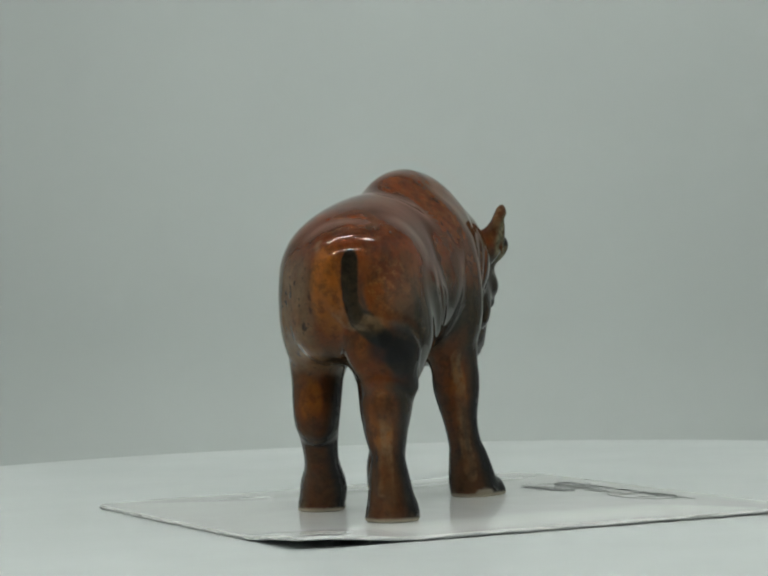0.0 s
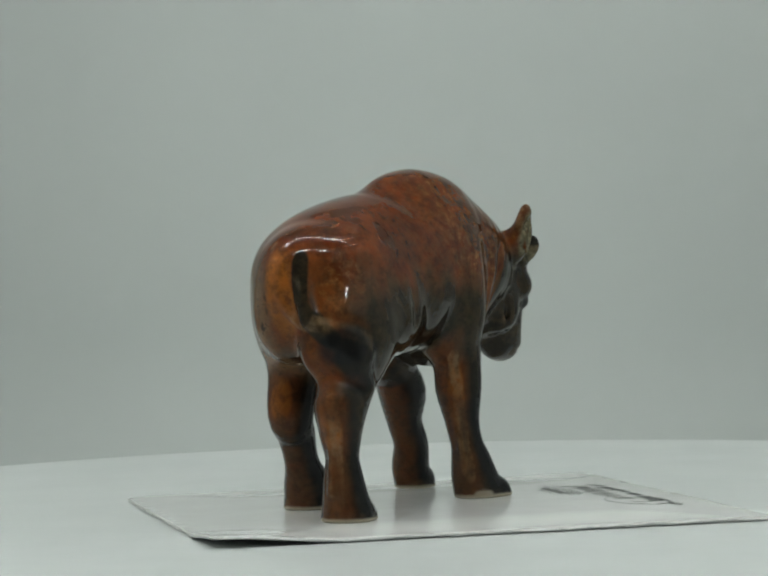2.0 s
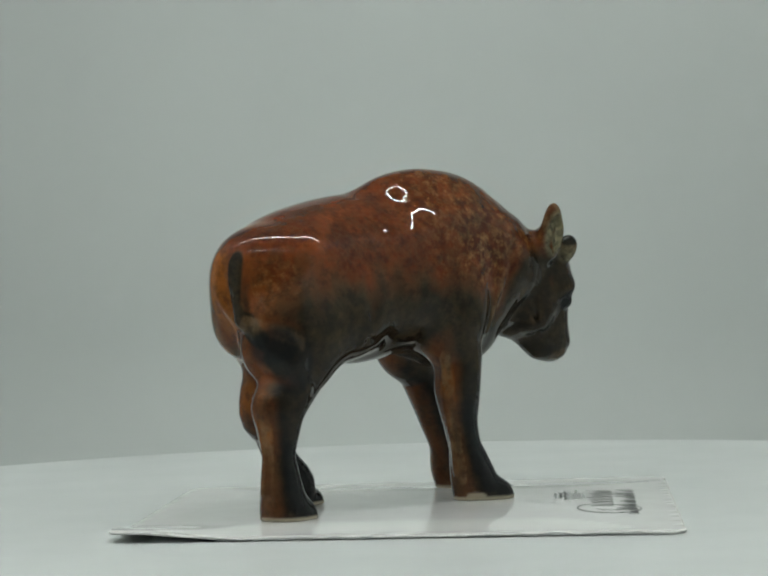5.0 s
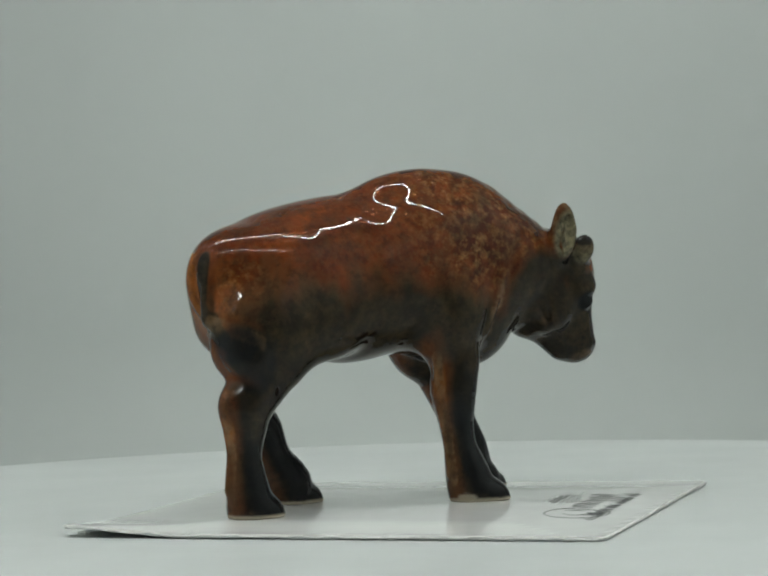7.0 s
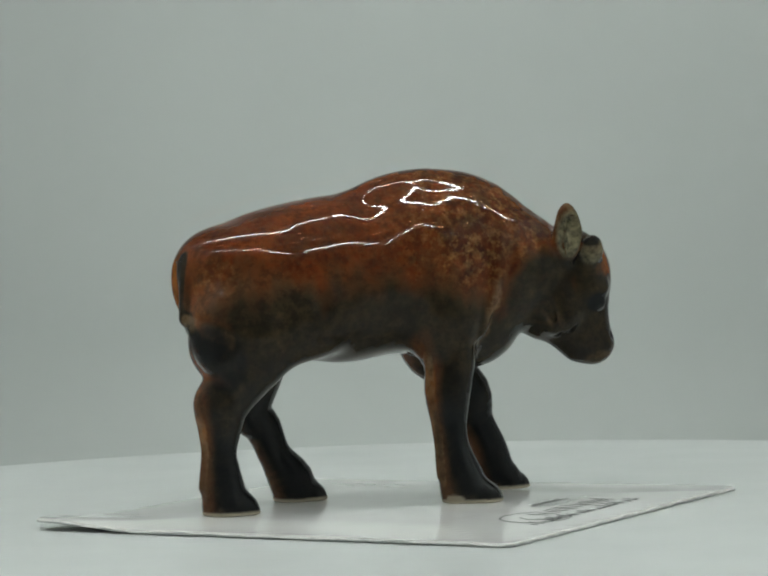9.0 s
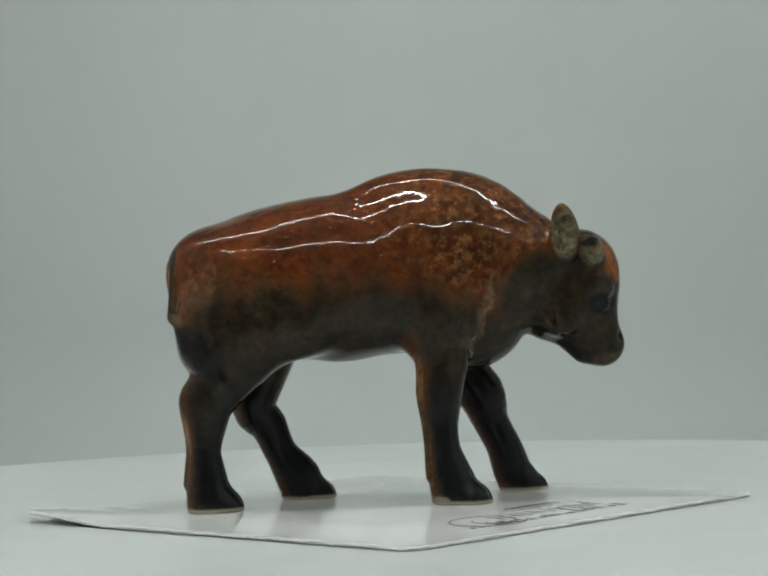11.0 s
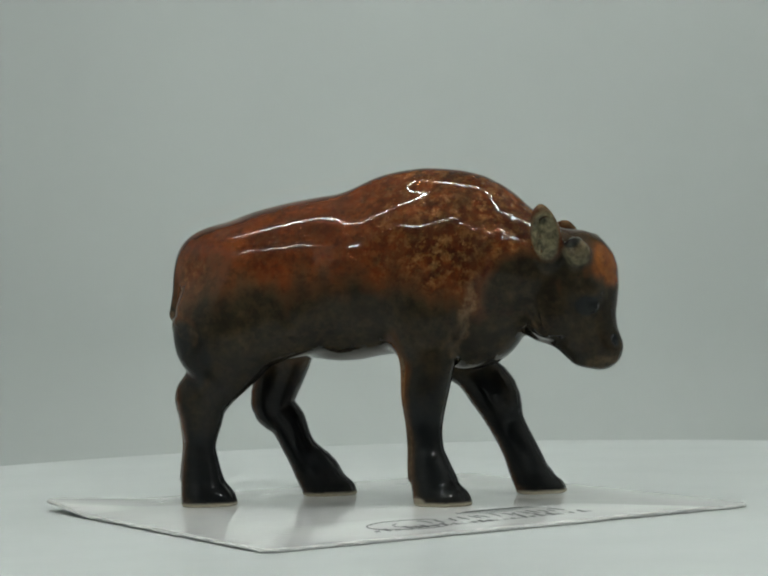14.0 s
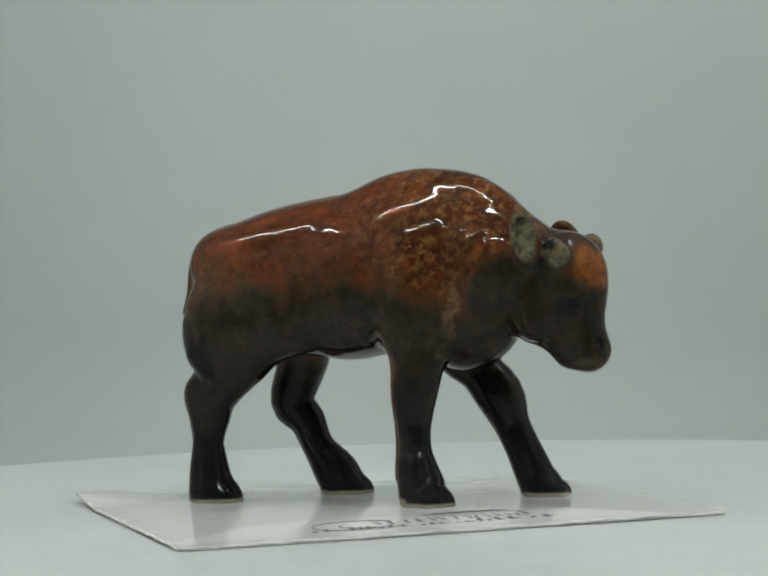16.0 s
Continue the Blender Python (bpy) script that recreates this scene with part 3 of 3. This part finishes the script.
def figurine():
    v, quads = model_bison()
    me = bpy.data.meshes.new("bison_calf_figurine")
    out = v.copy()
    out[:, 2] -= SOLE
    me.from_pydata((out * MM).tolist(), [], quads.tolist())
    me.update()
    me.polygons.foreach_set("use_smooth", [True] * len(me.polygons))
    nrm = np.empty(len(me.vertices) * 3)
    me.vertex_normals.foreach_get("vector", nrm)
    nrm = nrm.reshape(-1, 3)
    x, y, z = v.T
    # hand-modelled unevenness, coarser on the mane
    mane = smooth_step(5, 12, x) * smooth_step(27, 31, z)
    lumps = np.array([noise.noise(Vector(p) / 3.2) * 0.055 + noise.noise(Vector(p) / 1.4 + Vector((9, 0, 0))) * (0.015 + 0.045 * w) for p, w in zip(v, mane)])
    lumps *= smooth_step(SOLE + 0.1, SOLE + 1.2, z) * (1 - 0.7 * smooth_step(31, 35, z) * (1 - mane))
    me.vertices.foreach_set("co", ((out + nrm * lumps[:, None]) * MM).ravel())
    me.update()
    nx, ny, nz = nrm.T
    # sprayed slip came from the front and from below, with a ragged upper edge that ran in drips
    drip = np.array([noise.noise(Vector((p[0] / 2.6, p[1] / 3.0, p[2] / 7.0))) * 3.2 + noise.noise(Vector((p[0] / 0.9, p[1] / 1.2, p[2] / 3.0 + 5))) * 1.3 + noise.noise(Vector(p) / 4.2 + Vector((3, 8, 1))) * 3.4 for p in v])
    front = smooth_step(-0.95, -0.25, nx)
    soot = smooth_step(31.5, 23.5, z + 0.6 * drip + 2.0 * smooth_step(0, 8, x)) * (0.25 + 0.75 * front)
    soot = np.maximum(soot, smooth_step(19, 11, z + drip) * (0.45 + 0.55 * front))
    soot = np.maximum(soot, near(v, (15.0, -3, 25), (5.5, 9, 6.5)) * 0.9)
    soot = np.maximum(soot, near(v, (20.0, -0.5, 24.0), (9.5, 9.0, 10.5)) * np.clip(1.0 + 0.1 * drip, 0, 1))
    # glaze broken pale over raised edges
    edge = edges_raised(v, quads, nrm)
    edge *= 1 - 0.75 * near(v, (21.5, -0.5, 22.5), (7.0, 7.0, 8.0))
    forehead = near(v + 0.2 * drip[:, None], (23.6, -0.8, 28.6), (3.0, 4.2, 3.4))
    soot *= 1 - 0.95 * forehead * smooth_step(-0.1, 0.5, nx + 0.25 * nz)
    soot *= 1 - 0.05 * near(v, (23.6, -1.0, 17.3), (2.6, 3.2, 1.6))
    tail = np.maximum.reduce([near(v, p, (1.9, 0.95, 1.7)) for a, b in zip(TAIL_LINE, TAIL_LINE[1:]) for p in np.linspace(a, b, 5)])
    tuft = near(v, (-24.2, -6.8, 20.4), (2.8, 3.0, 2.8))
    soot = np.maximum(soot, np.maximum(tail, tuft))
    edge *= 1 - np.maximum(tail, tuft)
    rump = near(v, (-27.0, 0.5, 27.4), (6.0, 2.2, 6.0))
    haunch = near(v, (-27.0, -4.5, 27.0), (6.0, 3.5, 5.0))
    amber = smooth_step(-0.45, -0.95, nx) * np.maximum(rump, np.maximum(0.3 * haunch, 0.14 + 0.2 * smooth_step(-0.93, -0.99, nx))) * smooth_step(34, 30, z)
    amber = np.clip(amber * smooth_step(4.8, 2.6, y + (z < 20) * -6) + 0.6 * forehead, 0, 1)
    heels = np.maximum.reduce([near(v, (-26.6, -4.9, 13.0), (1.6, 1.5, 4.2)), near(v, (-20.2, 5.2, 15.0), (1.6, 1.5, 2.8)), 0.8 * near(v, (1.2, -5.9, 13.5), (1.3, 1.2, 5.0)), 0.6 * near(v, (1.6, -6.6, 5.0), (1.4, 1.4, 3.0))])
    amber = np.maximum(amber, heels * np.clip(0.6 + 0.12 * drip, 0.1, 0.9))
    amber *= 1 - np.maximum(tail, tuft)
    ochre = np.maximum.reduce([near(v, p, (0.6, 0.8, 1.0)) for line in PALE_LINES for a, b in zip(line, line[1:]) for p in np.linspace(a, b, 6)])
    ochre *= np.clip(0.5 + 0.2 * drip, 0.1, 0.9)
    gold = smooth_step(-6, 4, x) * smooth_step(25.5, 30.5, z + drip) * smooth_step(19, 15, x)
    gold = np.maximum(gold, 0.75 * smooth_step(-2, 2, x) * smooth_step(12, 9, x) * smooth_step(20, 24, z + 0.5 * drip))
    gold = np.maximum(gold, 0.7 * near(v, (-24.0, -6.0, 27.0), (4.0, 3.5, 4.5)))
    gold = np.maximum(gold, 0.8 * forehead)
    seam = np.maximum.reduce([near(v, (10.6 - 0.16 * k - 0.012 * k * k + 0.3 * math.sin(k * 2.1), -7.0 + 0.1 * k, 32.0 - 1.05 * k), (0.8, 1.8, 0.9)) for k in range(13)])
    seam *= np.clip(0.5 + 0.3 * drip, 0.1, 1)
    soot *= 1 - 0.20 * seam
    speck = smooth_step(1.2, 4.0, y) * smooth_step(-10, -16, x) * smooth_step(33, 28, z) * smooth_step(16, 20, z)
    soot *= 1 - 0.75 * speck
    gold = np.maximum(gold, 0.8 * speck)
    ear = smooth_step(0.25, 0.7, np.abs(ny)) * np.maximum(near(v, (18.3, -7.3, 32.4), (1.8, 1.7, 3.4)), near(v, (18.0, 6.6, 31.8), (2.2, 2.2, 3.9)))
    horn = np.maximum(near(v, (21.7, -6.0, 30.5), (1.7, 1.9, 1.9)), near(v, (21.5, 5.8, 30.9), (1.8, 2.2, 2.2)))
    black = np.maximum.reduce([0.85 * near(v, (22.6, -4.8, 24.3), (1.6, 1.6, 1.3)), 0.85 * near(v, (22.6, 3.6, 24.3), (1.6, 1.6, 1.3)),
                               near(v, (25.4, -2.0, 20.3), (0.9, 0.7, 0.8)), near(v, (25.4, 1.0, 20.3), (0.9, 0.7, 0.8)),
                               0.9 * near(v, (21.2, -6.4, 31.8), (1.2, 1.5, 1.0)), near(v, (21.3, 6.6, 32.1), (1.2, 1.5, 0.8))])
    black = np.maximum(black, 0.8 * np.maximum(near(v, (-25.0, -6.0, 21.3), (3.0, 3.4, 2.6)), 0.8 * near(v, (-23.6, -7.4, 19.2), (2.6, 2.6, 4.0))))
    black = np.maximum(black, 0.85 * smooth_step(20, 11, z + drip) * smooth_step(-0.85, -0.3, nx))
    clay = np.maximum(smooth_step(SOLE + 0.45, SOLE + 0.2, z), 0.45 * near(v, (2.6, -8.5, SOLE + 0.5), (1.5, 1.2, 0.55)) * smooth_step(-0.5, 0.8, drip))
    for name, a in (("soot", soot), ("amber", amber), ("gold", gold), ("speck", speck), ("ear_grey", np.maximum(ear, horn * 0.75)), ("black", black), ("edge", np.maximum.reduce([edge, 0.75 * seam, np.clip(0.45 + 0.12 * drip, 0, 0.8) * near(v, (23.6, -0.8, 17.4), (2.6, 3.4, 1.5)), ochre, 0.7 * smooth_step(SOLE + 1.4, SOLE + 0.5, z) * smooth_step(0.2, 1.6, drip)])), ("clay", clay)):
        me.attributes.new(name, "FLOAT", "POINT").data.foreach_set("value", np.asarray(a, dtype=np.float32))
    me.materials.append(M_GLAZE)
    ob = new("bison_calf_figurine", me)
    return tagged(ob, "glossy glazed ceramic bison calf, rust brown back and sooty legs", "figurine")


FIGURINE = figurine()


def motions():
    walk(TURNTABLE, [(i / 2, pose(0, 0, 0, 0, 0, h)) for i, h in enumerate(HEADINGS)])
    walk(CARD, [(i / 2, pose(0, 0, 0, 0, 0, h)) for i, h in enumerate(HEADINGS)])
    walk(FIGURINE, [(i / 2, pose(0, 0, 0.9 * MM, 0, 0, h)) for i, h in enumerate(HEADINGS)])


motions()
